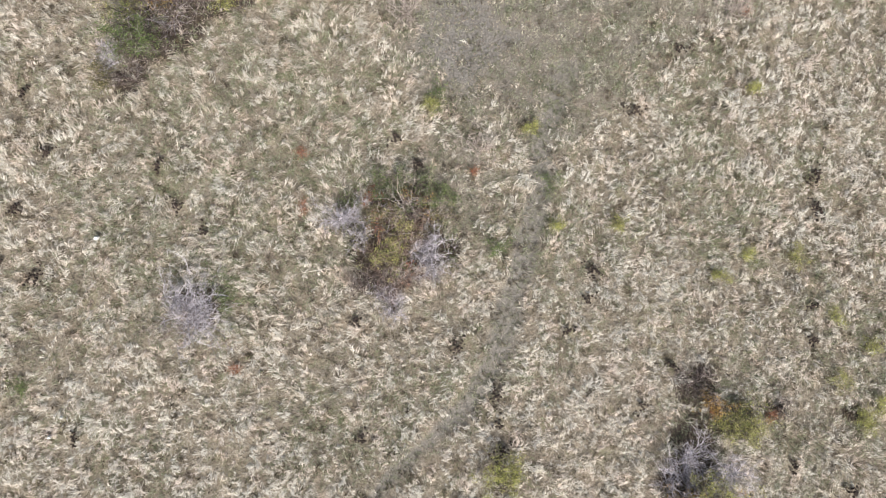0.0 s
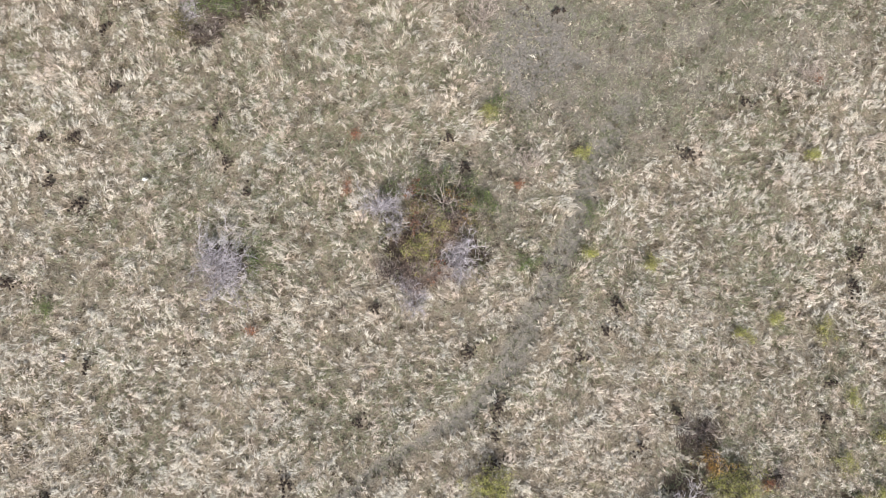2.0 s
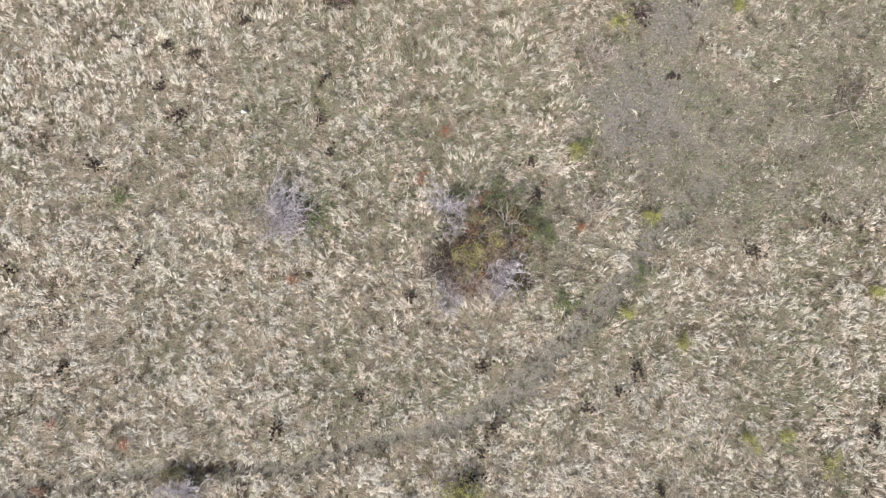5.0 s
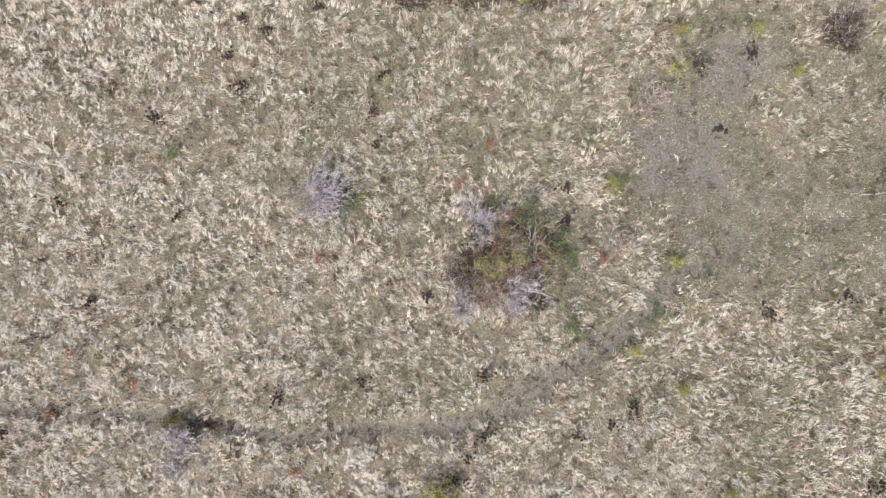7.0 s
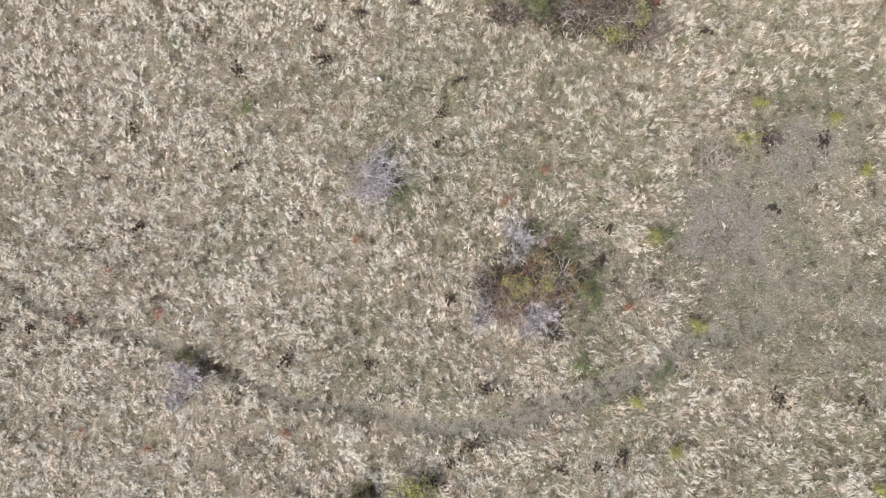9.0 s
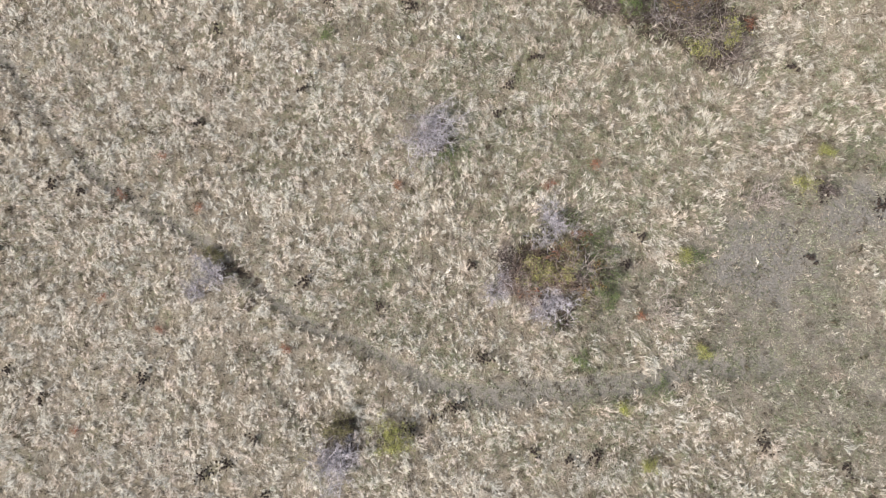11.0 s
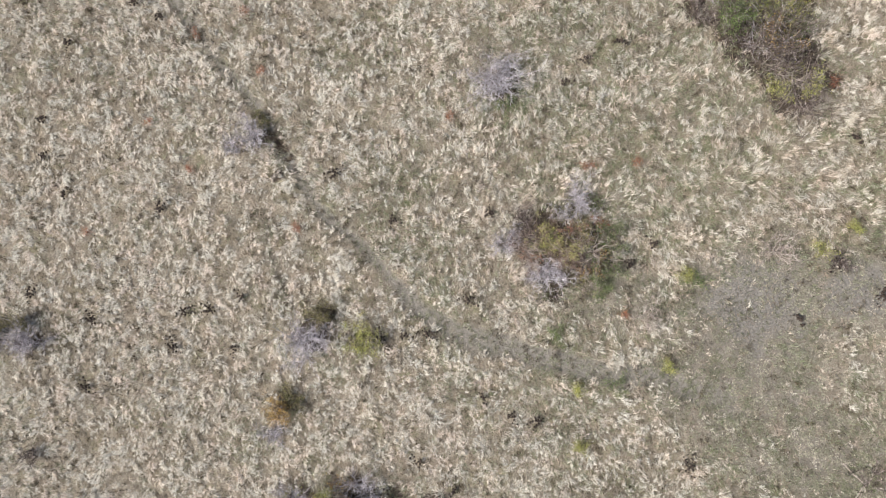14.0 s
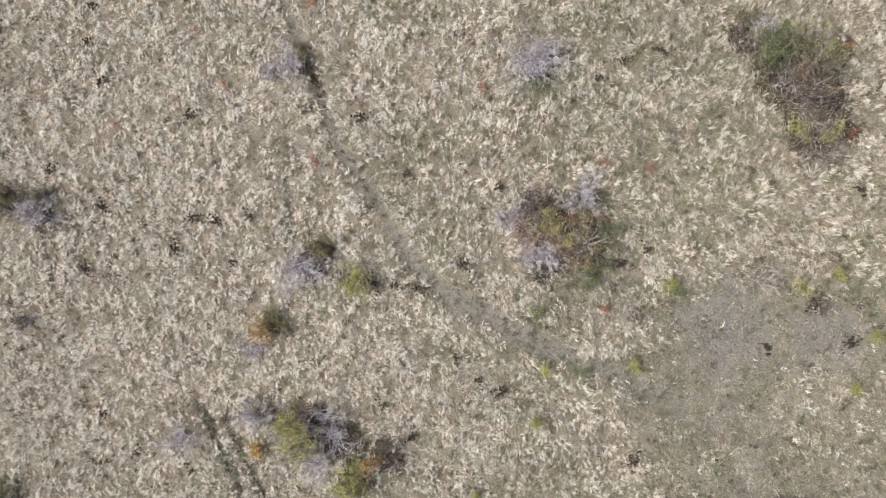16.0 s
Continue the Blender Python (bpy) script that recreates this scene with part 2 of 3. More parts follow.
r_ = ramp(n_, [(0.3, (0.5, 0.48, 0.45)), (0.7, (0.74, 0.72, 0.68))])
l_.new(noi_.outputs[0], r_.inputs[0])
l_.new(r_.outputs[0], b_.inputs["Base Color"])

# meadow soil: thatch, trodden earth, small clods
SOIL, n_, l_, b_ = material("meadow_soil", 0.95)
geo_ = n_.new("ShaderNodeNewGeometry")


def soil_noise(scale, detail=5, rough=0.6):
    t = n_.new("ShaderNodeTexNoise")
    t.inputs["Scale"].default_value, t.inputs["Detail"].default_value, t.inputs["Roughness"].default_value = scale, detail, rough
    l_.new(geo_.outputs["Position"], t.inputs["Vector"])
    return t


def soil_mix(factor, a, b):
    m = n_.new("ShaderNodeMix")
    m.data_type = "RGBA"
    l_.new(factor, m.inputs[0])
    l_.new(a, m.inputs[6])
    l_.new(b, m.inputs[7])
    return m.outputs[2]


thatch = ramp(n_, [(0.32, (0.075, 0.061, 0.044)), (0.46, (0.152, 0.127, 0.094)), (0.59, (0.27, 0.235, 0.18)), (0.76, (0.40, 0.355, 0.285))])
l_.new(soil_noise(17, 7, 0.75).outputs[0], thatch.inputs[0])
moss = ramp(n_, [(0.3, (0.08, 0.09, 0.04)), (0.7, (0.22, 0.22, 0.12))])
l_.new(soil_noise(11).outputs[0], moss.inputs[0])
patch = ramp(n_, [(0.52, (0, 0, 0)), (0.68, (0.5, 0.5, 0.5))])
l_.new(soil_noise(0.8, 4).outputs[0], patch.inputs[0])
earth = ramp(n_, [(0.3, (0.052, 0.047, 0.041)), (0.47, (0.125, 0.115, 0.101)), (0.6, (0.185, 0.173, 0.153)), (0.75, (0.29, 0.275, 0.245))])
l_.new(soil_noise(14, 6, 0.7).outputs[0], earth.inputs[0])
wear_ = n_.new("ShaderNodeAttribute")
wear_.attribute_name = "wear"
col = soil_mix(patch.outputs[0], thatch.outputs[0], moss.outputs[0])
col = soil_mix(wear_.outputs["Fac"], col, earth.outputs[0])
# near-black brown soil mixed in by a mask, its edge broken by noise
dark_soil = ramp(n_, [(0.32, (0.018, 0.014, 0.011)), (0.52, (0.045, 0.034, 0.026)), (0.72, (0.115, 0.092, 0.068))])
l_.new(soil_noise(12).outputs[0], dark_soil.inputs[0])
soil_darkening = n_.new("ShaderNodeAttribute")
soil_darkening.attribute_name = "soil_darkening"
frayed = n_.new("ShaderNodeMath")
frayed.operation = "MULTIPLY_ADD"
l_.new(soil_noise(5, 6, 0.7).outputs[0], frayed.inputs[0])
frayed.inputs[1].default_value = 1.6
l_.new(soil_darkening.outputs["Fac"], frayed.inputs[2])
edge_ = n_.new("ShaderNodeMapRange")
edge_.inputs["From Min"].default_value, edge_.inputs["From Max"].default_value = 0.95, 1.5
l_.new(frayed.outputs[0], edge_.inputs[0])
col = soil_mix(edge_.outputs[0], col, dark_soil.outputs[0])
l_.new(col, b_.inputs["Base Color"])
bump_ = n_.new("ShaderNodeBump")
bump_.inputs["Strength"].default_value, bump_.inputs["Distance"].default_value = 0.7, 0.04
l_.new(soil_noise(16, 6, 0.7).outputs[0], bump_.inputs["Height"])
l_.new(bump_.outputs[0], b_.inputs["Normal"])


# ---- ground: one sheet, fine underfoot, coarse out to the horizon ----
def mesh_of(name, verts, faces, mat, smooth=False):
    me = bpy.data.meshes.new(name)
    verts, faces = np.asarray(verts, np.float32), np.asarray(faces, np.int32)
    k = faces.shape[1]
    me.vertices.add(len(verts))
    me.vertices.foreach_set("co", verts.ravel())
    me.loops.add(faces.size)
    me.loops.foreach_set("vertex_index", faces.ravel())
    me.polygons.add(len(faces))
    me.polygons.foreach_set("loop_start", np.arange(0, faces.size, k, dtype=np.int32))
    me.polygons.foreach_set("use_smooth", np.full(len(faces), smooth))
    me.update(calc_edges=True)
    me.materials.append(mat)
    return me


fine = np.linspace(-24, 24, 257)
out = 24 * (1500 / 24) ** (np.arange(1, 25) / 24)
axis = np.concatenate([-out[::-1], fine, out])
gx, gy = np.meshgrid(axis - 1.5, axis - 4.0, indexing="ij")
gz = height(gx, gy)
k = len(axis)
idx = np.arange(k * k).reshape(k, k)
quads = np.stack([idx[:-1, :-1], idx[1:, :-1], idx[1:, 1:], idx[:-1, 1:]], -1).reshape(-1, 4)
ground_mesh = mesh_of("ground", np.stack([gx, gy, gz], -1).reshape(-1, 3), quads, SOIL, True)
att = ground_mesh.attributes.new("wear", "FLOAT", "POINT")
att.data.foreach_set("value", np.clip(np.maximum.reduce([0.85 * trail_wear(gx, gy), 0.65 * grazed(gx, gy), trodden(gx, gy)]), 0, 1).astype(np.float32).ravel())
# mask that darkens the soil at the crowded places and along the ruts
ground_mesh.attributes.new("soil_darkening", "FLOAT", "POINT").data.foreach_set("value", np.maximum(crowded(gx, gy), 0.75 * ruts(gx, gy)).astype(np.float32).ravel())
ground = tagged(new("ground", ground_mesh), "uneven dry meadow ground with a trodden grey-brown patch and a narrow animal trail", "ground", kind="structure")


# ---- grass ----
def blades(name, mat, x, y, lock, length, lean, spread, rise, width, lay, lay_spread):
    """Arching blades rooted at x, y, each two triangles, laid over along the direction lay (radians). lock: a number that a lock's blades share."""
    n = len(x)
    a = lay + rng.normal(0, 1, n) * lay_spread
    ox, oy = rng.normal(0, spread, n), rng.normal(0, spread, n)
    bx, by = x + ox, y + oy
    ln = length * (0.55 + 0.75 * rng.random(n))
    dx, dy = np.cos(a), np.sin(a)
    up = ln * rise * (0.6 + 0.8 * rng.random(n))
    run = ln * lean * (0.6 + 0.6 * rng.random(n))
    z0 = height(bx, by) - 0.01
    curl = rng.normal(0, 0.55, n)
    ex, ey = np.cos(a + curl), np.sin(a + curl)
    w = width * (0.6 + 0.8 * rng.random(n)) / 2
    mid = 0.5 + 0.15 * rng.random(n)
    mx, my, mz = bx + dx * run * mid, by + dy * run * mid, z0 + up
    tx, ty, tz = mx + ex * run * (1 - mid), my + ey * run * (1 - mid), z0 + up * (0.35 + 0.75 * rng.random(n))
    tw = rng.normal(0, 0.3, n)
    v = np.empty((n, 4, 3), np.float32)
    v[:, 0] = np.stack([bx, by, z0], -1)
    v[:, 1] = np.stack([mx - dy * w, my + dx * w, mz + w * tw], -1)
    v[:, 2] = np.stack([tx, ty, tz], -1)
    v[:, 3] = np.stack([mx + dy * w, my - dx * w, mz - w * tw], -1)
    i = np.arange(n, dtype=np.int32)[:, None] * 4
    f = np.concatenate([i + [0, 3, 1], i + [1, 3, 2]], 1).reshape(-1, 3)
    me = mesh_of(name, v.reshape(-1, 3), f, mat)
    me.attributes.new("lock", "FLOAT", "POINT").data.foreach_set("value", np.repeat(lock, 4).astype(np.float32))
    return me


# corners of the stretch of meadow that carries full grass
MEADOW = [(-10, 12.5), (-3, 15.5), (5.5, 16), (11, 13.5), (15, 9.5), (19.5, 2.5), (15.5, -7), (13.5, -14), (8.5, -24.5), (0, -24.8), (-7, -23), (-14, -21.5), (-21.5, -11.5), (-22.5, -1.5), (-19, 5)]


def inside(x, y):
    ok = np.ones(np.shape(x), bool)
    for (ax, ay), (bx, by) in zip(MEADOW, MEADOW[1:] + MEADOW[:1]):
        ok &= (bx - ax) * (y - ay) - (by - ay) * (x - ax) <= 0
    return ok


def scatter(per_m2):
    """Even random places on the meadow."""
    n = int(per_m2 * 42 * 41)
    x, y = rng.uniform(-22.5, 19.5, n), rng.uniform(-24.8, 16.2, n)
    ok = inside(x, y)
    return x[ok], y[ok]


def lie(x, y):
    """The way in which wind has laid the grass at a place."""
    return 2 * math.pi * (1.4 * vnoise(x, y, 3.2, 2) + 0.55 * vnoise(x, y, 0.9, 6))


def long_grass(x, y):
    """1 where the grass stands long and is swept over by the wind."""
    return np.maximum(1 - step(np.hypot((x + 2) / 9, (y - 4) / 7.5), 0.5, 1.3), 0.9 * (1 - step(np.hypot((x - 2.2) / 5.0, (y - 9.5) / 3.5), 0.5, 1.2)))


def wisps(name, mat, x, y, lock, length, width, lay):
    """Flat-lying stalks, one thin triangle each."""
    n = len(x)
    ln, w = length * (0.45 + 0.9 * rng.random(n)), width * (0.6 + 0.8 * rng.random(n)) / 2
    dx, dy = np.cos(lay), np.sin(lay)
    z = height(x, y)
    v = np.empty((n, 3, 3), np.float32)
    v[:, 0] = np.stack([x - dy * w, y + dx * w, z + 0.012 + 0.03 * rng.random(n)], -1)
    v[:, 1] = np.stack([x + dy * w, y - dx * w, z + 0.012 + 0.03 * rng.random(n)], -1)
    v[:, 2] = np.stack([x + dx * ln, y + dy * ln, z + ln * (0.05 + 0.4 * rng.random(n))], -1)
    me = mesh_of(name, v.reshape(-1, 3), np.arange(3 * n, dtype=np.int32).reshape(n, 3), mat)
    me.attributes.new("lock", "FLOAT", "POINT").data.foreach_set("value", np.repeat(lock, 3).astype(np.float32))
    return me


# matted litter of old stalks under everything
x, y = scatter(430)
keep = rng.random(len(x)) < (0.45 + 0.55 * step(vnoise(x, y, 0.14, 2) * 0.7 + vnoise(x, y, 0.45, 6) * 0.4, 0.25, 0.55)) * (1 - 0.55 * trodden(x, y)) * (1 - 0.9 * trail_wear(x, y)) * (1 - 0.9 * bare_spot(x, y)) * (1 - 0.85 * crowded(x, y))
x, y = x[keep], y[keep]
tone = np.clip(vnoise(x, y, 0.13, 1) * 0.75 + vnoise(x, y, 0.32, 5) * 0.45 + vnoise(x, y, 1.1, 3) * 0.25 + 0.2 * rng.random(len(x)) - 0.43 - 0.1 * grazed(x, y), 0, 1)
litter = wisps("grass_litter", LITTER, x, y, tone, np.full(len(x), 0.17) * (1 - 0.45 * grazed(x, y)), 0.016, lie(x, y) + rng.normal(0, 1.3, len(x)))
tagged(new("grass_litter", litter), "matted grey-brown litter of old grass stalks", "grass", kind="stuff")

# pale straw tufts: each of a few locks, each lock of fine blades that lie together
x, y = scatter(36)
bite = grazed(x, y)
open_ = 1 - np.maximum.reduce([0.74 * bite, 0.96 * trodden(x, y), 0.985 * trail_wear(x, y), 0.97 * bare_spot(x, y), 0.86 * crowded(x, y)])
swept = long_grass(x, y)
thick = (0.15 + 0.88 * step(vnoise(x, y, 1.4, 7) * 0.28 + vnoise(x, y, 0.24, 3) * 0.72, 0.30, 0.58)) * (1 - 0.22 * swept)
keep = rng.random(len(x)) < open_ * thick
x, y, bite, swept = x[keep], y[keep], bite[keep], swept[keep]
tuft_size = (0.12 + 0.16 * rng.random(len(x)) ** 1.6) * (1 + 0.2 * swept) * (1 - 0.5 * bite)
tuft_lay = lie(x, y) + rng.normal(0, 0.95 - 0.5 * swept, len(x))
tuft_tone = np.clip(0.78 * rng.random(len(x)) + 0.6 * vnoise(x, y, 0.34, 4) + 0.2 * vnoise(x, y, 2.6, 1) - 0.3 * bite - 0.03 - 0.27 * swept + 0.24 * (1 - step(x + 0.8 * y, -16, -1)) - 0.12 * step(x + 0.3 * y, 2, 9) * (1 - step(x, 10, 13)) - 0.22 * step(y, 5, 10), 0, 1.1)
t = np.repeat(np.arange(len(x)), rng.integers(2, 5, len(x)))
lx, ly = x[t] + rng.normal(0, 0.065, len(t)), y[t] + rng.normal(0, 0.065, len(t))
lock_lay = tuft_lay[t] + rng.normal(0, 0.55, len(t))
lock_tone = np.clip(0.72 * tuft_tone[t] + 0.68 * rng.random(len(t)) ** 1.4 - 0.07, 0, 1)
q = np.repeat(np.arange(len(t)), rng.integers(6, 10, len(t)))
straw = blades("dry_grass", STRAW, lx[q], ly[q], lock_tone[q], tuft_size[t][q], 0.95, 0.020, 0.47, 0.0136, lock_lay[q], 0.24)
tagged(new("dry_grass", straw), "pale straw-coloured wind-laid tufts of dry meadow grass", "grass", kind="stuff")

# withered brown herbs: under the shrubs, along the trail, in small spots all over
x, y = scatter(36)
spot = step(vnoise(x, y, 0.42, 6) * 0.8 + vnoise(x, y, 2.0, 0) * 0.3, 0.68, 0.86)
speck = step(vnoise(x, y, 0.15, 4), 0.66, 0.84)
stub = np.minimum.reduce([np.hypot(x - a + 0.22, y - b - 0.08) for a, b, r in YELLOW_HERBS])
want = np.maximum.reduce([0.6 * crowded(x, y), 0.9 * (1 - step(stub, 0.14, 0.3)), 0.8 * speck * (1 - 0.7 * grazed(x, y)), 0.75 * spot * (1 - 0.6 * grazed(x, y)), (0.1 + 0.3 * (1 - step(x, -4, 0))) * trail_wear(x, y)])
keep = rng.random(len(x)) < want
x, y = x[keep], y[keep]
q = np.repeat(np.arange(len(x)), rng.integers(8, 18, len(x)))
brown = blades("withered_herbs", BROWN_STALK, x[q], y[q], rng.random(len(x))[q], np.full(len(q), 0.15), 0.6, 0.04, 0.8, 0.013, rng.uniform(0, 6.3, len(x))[q], 1.2)
tagged(new("withered_herbs", brown), "withered dark brown stalks of dead herbs", "herbs", kind="stuff")

# green undergrowth between the tufts and round the shrubs
x, y = scatter(58)
near = np.maximum(1 - step(np.hypot((x + 2) / 13, (y - 3) / 9), 0.6, 1.3), 0.9 * step(x + 0.3 * y, 1, 6))
lush = (0.9 * step(vnoise(x, y, 2.8, 4) * 0.6 + vnoise(x, y, 0.8, 1) * 0.4, 0.42, 0.7) + 0.22) * (0.35 + 1.3 * near)
for cx, cy, rr in ((1.3, 1.8, 1.7), (2.6, -0.6, 1.7), (-4.7, 1.2, 1.4), (3.2, 3.4, 1.1), (6.8, -8.2, 1.4), (1.4, -8.4, 1.2), (-4.0, 7.3, 2.0), (3.2, -12.5, 1.2), (-5.0, 4.8, 2.2), (2.9, 1.0, 1.3), (-2.6, 0.6, 1.4), (-1.0, 5.2, 2.0), (-6.6, 6.8, 1.6), (3.5, 3.2, 1.3), (5.6, 2.7, 1.2), (8.7, 5.3, 1.0), (4.1, 0.9, 1.2)):
    lush = np.maximum(lush, 0.9 * (1 - step(np.hypot(x - cx, y - cy) / rr, 0.4, 1.2)))
lush = np.maximum(lush, 1.2 * ruts(x, y))
keep = rng.random(len(x)) < lush * (1 - 0.3 * grazed(x, y)) * (1 - trodden(x, y)) * (1 - 0.75 * trail_wear(x, y) * (1 - ruts(x, y))) * (1 - 0.9 * bare_spot(x, y)) * 0.68
x, y = x[keep], y[keep]
q = np.repeat(np.arange(len(x)), rng.integers(4, 11, len(x)))
lay_ = lie(x, y) + rng.normal(0, 1.2, len(x))
green = blades("green_grass", GREEN_BLADE, x[q], y[q], rng.random(len(x))[q], np.full(len(q), 0.22), 0.7, 0.06, 0.5, 0.011, lay_[q], 0.7)
tagged(new("green_grass", green), "dull olive-green living grass between dry tufts", "grass", kind="stuff")

# bitten sward of the trodden patch and the trail
x, y = scatter(150)
cover = np.maximum(grazed(x, y) * (1 - 0.5 * trodden(x, y)), 0.45 * trail_wear(x, y)) * step(vnoise(x, y, 0.35, 5), 0.1, 0.55)
keep = rng.random(len(x)) < cover
x, y = x[keep], y[keep]
q = np.repeat(np.arange(len(x)), rng.integers(4, 10, len(x)))
lay_ = lie(x, y) + rng.normal(0, 1.6, len(x))
sward_tone = np.clip(0.55 * rng.random(len(x)) + 0.75 * vnoise(x, y, 1.1, 6) - 0.15 + 0.28 * step(x + 0.25 * y, 7.0, 9.5), 0, 1)
short = blades("short_grass", SHORT_BLADE, x[q], y[q], sward_tone[q], np.full(len(q), 0.11), 0.8, 0.025, 0.45, 0.014, lay_[q], 0.7)
tagged(new("short_grass", short), "short grazed grey-green grass over trodden earth", "grass", kind="stuff")

# thin fringe beyond the meadow's middle
n = 12000
x, y = rng.uniform(-46, 43, n), rng.uniform(-49, 41, n)
keep = ~inside(x, y)
x, y = x[keep], y[keep]
q = np.repeat(np.arange(len(x)), 6)
fringe = blades("outer_grass", STRAW, x[q], y[q], rng.random(len(x))[q], np.full(len(q), 0.42), 0.85, 0.12, 0.42, 0.035, (lie(x, y) + rng.normal(0, 0.7, len(x)))[q], 0.5)
tagged(new("outer_grass", fringe), "sparse pale dry grass of the outer meadow", "grass", kind="stuff")


# ---- shrubs ----
def ground_at(x, y):
    return float(height(np.array([x]), np.array([y]))[0])


def part(name, me, parent, label=""):
    ob = new(name, me)
    ob.parent = parent
    return tagged(ob, label)


def thing(name, x, y, label, category, group=""):
    e = new(name)
    e.empty_display_size = 0.2
    e.matrix_world = pose(x, y, ground_at(x, y))
    return tagged(e, label, category, group)


def tube(verts, faces, pts, r0, r1):
    """A tapered three-sided stalk along pts."""
    base = len(verts)
    m = len(pts)
    for i, p in enumerate(pts):
        d = (pts[min(i + 1, m - 1)] - pts[max(i - 1, 0)]).normalized()
        s = d.orthogonal().normalized()
        t = d.cross(s)
        r = r0 + (r1 - r0) * i / (m - 1)
        for q in range(3):
            w = 2.0944 * q
            verts.append(p + (s * math.cos(w) + t * math.sin(w)) * r)
    for i in range(m - 1):
        for q in range(3):
            a, b = base + 3 * i + q, base + 3 * i + (q + 1) % 3
            faces.append((a, b, b + 3, a + 3))


def grow(R, meshes, tips, start, way, length, r, level, droop):
    """One stalk and, by recursion, its side twigs. meshes: (verts, faces) of the stalk and of the twigs."""
    pts, p, d = [start], start.copy(), way.copy()
    n = 5 if level else 2
    for i in range(n):
        d = (d + Vector((R.gauss(0, 0.27), R.gauss(0, 0.27), R.gauss(0, 0.16) - droop))).normalized()
        p = p + d * (length / n)
        if p.z < 0.03:
            p.z, d.z = 0.03, abs(d.z) * 0.5
        pts.append(p.copy())
    tube(*meshes[0], pts, r, r * (0.45 if level else 0.4))
    tips += pts[1:]
    if level:
        for k in range(R.randint(5, 7)):
            q = R.choice(pts[1:])
            side = Vector((R.gauss(0, 1), R.gauss(0, 1), R.gauss(0.15, 0.5))).normalized()
            grow(R, (meshes[1], meshes[1]), tips, q, (way * 0.7 + side * 0.9).normalized(), length * R.uniform(0.35, 0.65), r * 0.7, level - 1, droop)


def leaf_mesh(name, R, at, count, size, mat, wide=0.6):
    """Small folded leaves round the given places."""
    verts, faces = [], []
    for _ in range(count):
        c = R.choice(at) + Vector((R.gauss(0, 0.06), R.gauss(0, 0.06), R.gauss(0, 0.04)))
        c.z = max(c.z, 0.03)
        d = Vector((R.gauss(0, 1), R.gauss(0, 1), R.gauss(0, 0.45))).normalized()
        s = Vector((-d.y, d.x, R.gauss(0, 0.5))).normalized()
        ln = size * R.uniform(0.6, 1.4)
        b = len(verts)
        verts += [c, c + d * ln * 0.5 + s * ln * wide * 0.5 + Vector((0, 0, 0.12 * ln)), c + d * ln, c + d * ln * 0.5 - s * ln * wide * 0.5 + Vector((0, 0, 0.12 * ln))]
        faces += [(b, b + 1, b + 2), (b, b + 2, b + 3)]
    return mesh_of(name, verts, faces, mat)


def shrub(x, y, radius, tall, label, bark, stems=9, level=2, leaf=None, leaves=0, leaf_size=0.05, aim=None, fan=180.0, thick=0.0115, seed=1, name="shrub", droop=0.02):
    """Stems rising from one foot, each with its twigs, and leaves along them. aim, fan: degrees, where the stems spread to."""
    R = random.Random(seed * 977 + int(100 * (x + 40)))
    root = thing(name, x, y, label, "shrub", "shrubs of the meadow")
    every = []
    for k in range(stems):
        a = radians((aim if aim is not None else 0) + R.uniform(-fan, fan))
        flat = R.uniform(0.45, 1.0)
        way = Vector((math.cos(a) * flat * radius, math.sin(a) * flat * radius, (0.15 + tall) * R.uniform(0.6, 1.1)))
        meshes, tips = (([], []), ([], [])), []
        grow(R, meshes, tips, Vector((R.gauss(0, 0.06 * radius), R.gauss(0, 0.06 * radius), -0.02)), way.normalized(), way.length * R.uniform(0.75, 1.05), thick, level, droop)
        bough = part("branch", mesh_of("branch", *meshes[0], bark), root)
        tagged(part("twig_spray", mesh_of("twig_spray", *meshes[1], bark), bough), kind="stuff")
        every += tips
    if leaf:
        high = sorted(every, key=lambda p: p.z)[len(every) // 4:]
        high = R.sample(high, max(6, len(high) // 4))
        tagged(part("foliage", leaf_mesh("foliage", R, high, int(5.5 * leaves), 0.82 * leaf_size, leaf), root), kind="stuff")
    return root


GREY = "bare grey thorny shrub with pale dead twigs in dry grass"
BROWN = "leafless brown tangled shrub in dry grass"
SPRAWL = "sprawling leafless shrub with long grey-brown branches"
# middle thicket
shrub(-0.95, 1.35, 0.75, 0.5, GREY, GREY_BARK, 17, aim=70, fan=150, seed=2)
shrub(-0.55, 0.85, 0.6, 0.5, "small grey shrub with faint green leaves", GREY_BARK, 9, leaf=OLIVE_LEAF, leaves=60, seed=94)
shrub(-0.65, -0.5, 0.9, 0.45, BROWN, BROWN_BARK, 13, seed=80)
shrub(0.1, -0.85, 0.8, 0.45, BROWN, RED_BARK, 12, seed=81)
shrub(0.55, 0.3, 1.0, 0.6, BROWN, RED_BARK, 10, level=1, seed=95)
shrub(1.0, -0.15, 1.05, 0.65, GREY, GREY_BARK, 17, aim=-45, fan=60, seed=3)
shrub(0.9, 0.9, 1.3, 0.8, SPRAWL, PINK_BARK, 12, level=1, thick=0.0095, seed=4, droop=0.06)
shrub(0.9, 0.8, 0.9, 0.6, BROWN, BROWN_BARK, 12, seed=62)
shrub(0.25, 1.4, 1.2, 0.7, SPRAWL, GREY_BARK, 7, level=1, aim=-45, fan=40, thick=0.0095, seed=96, droop=0.06)
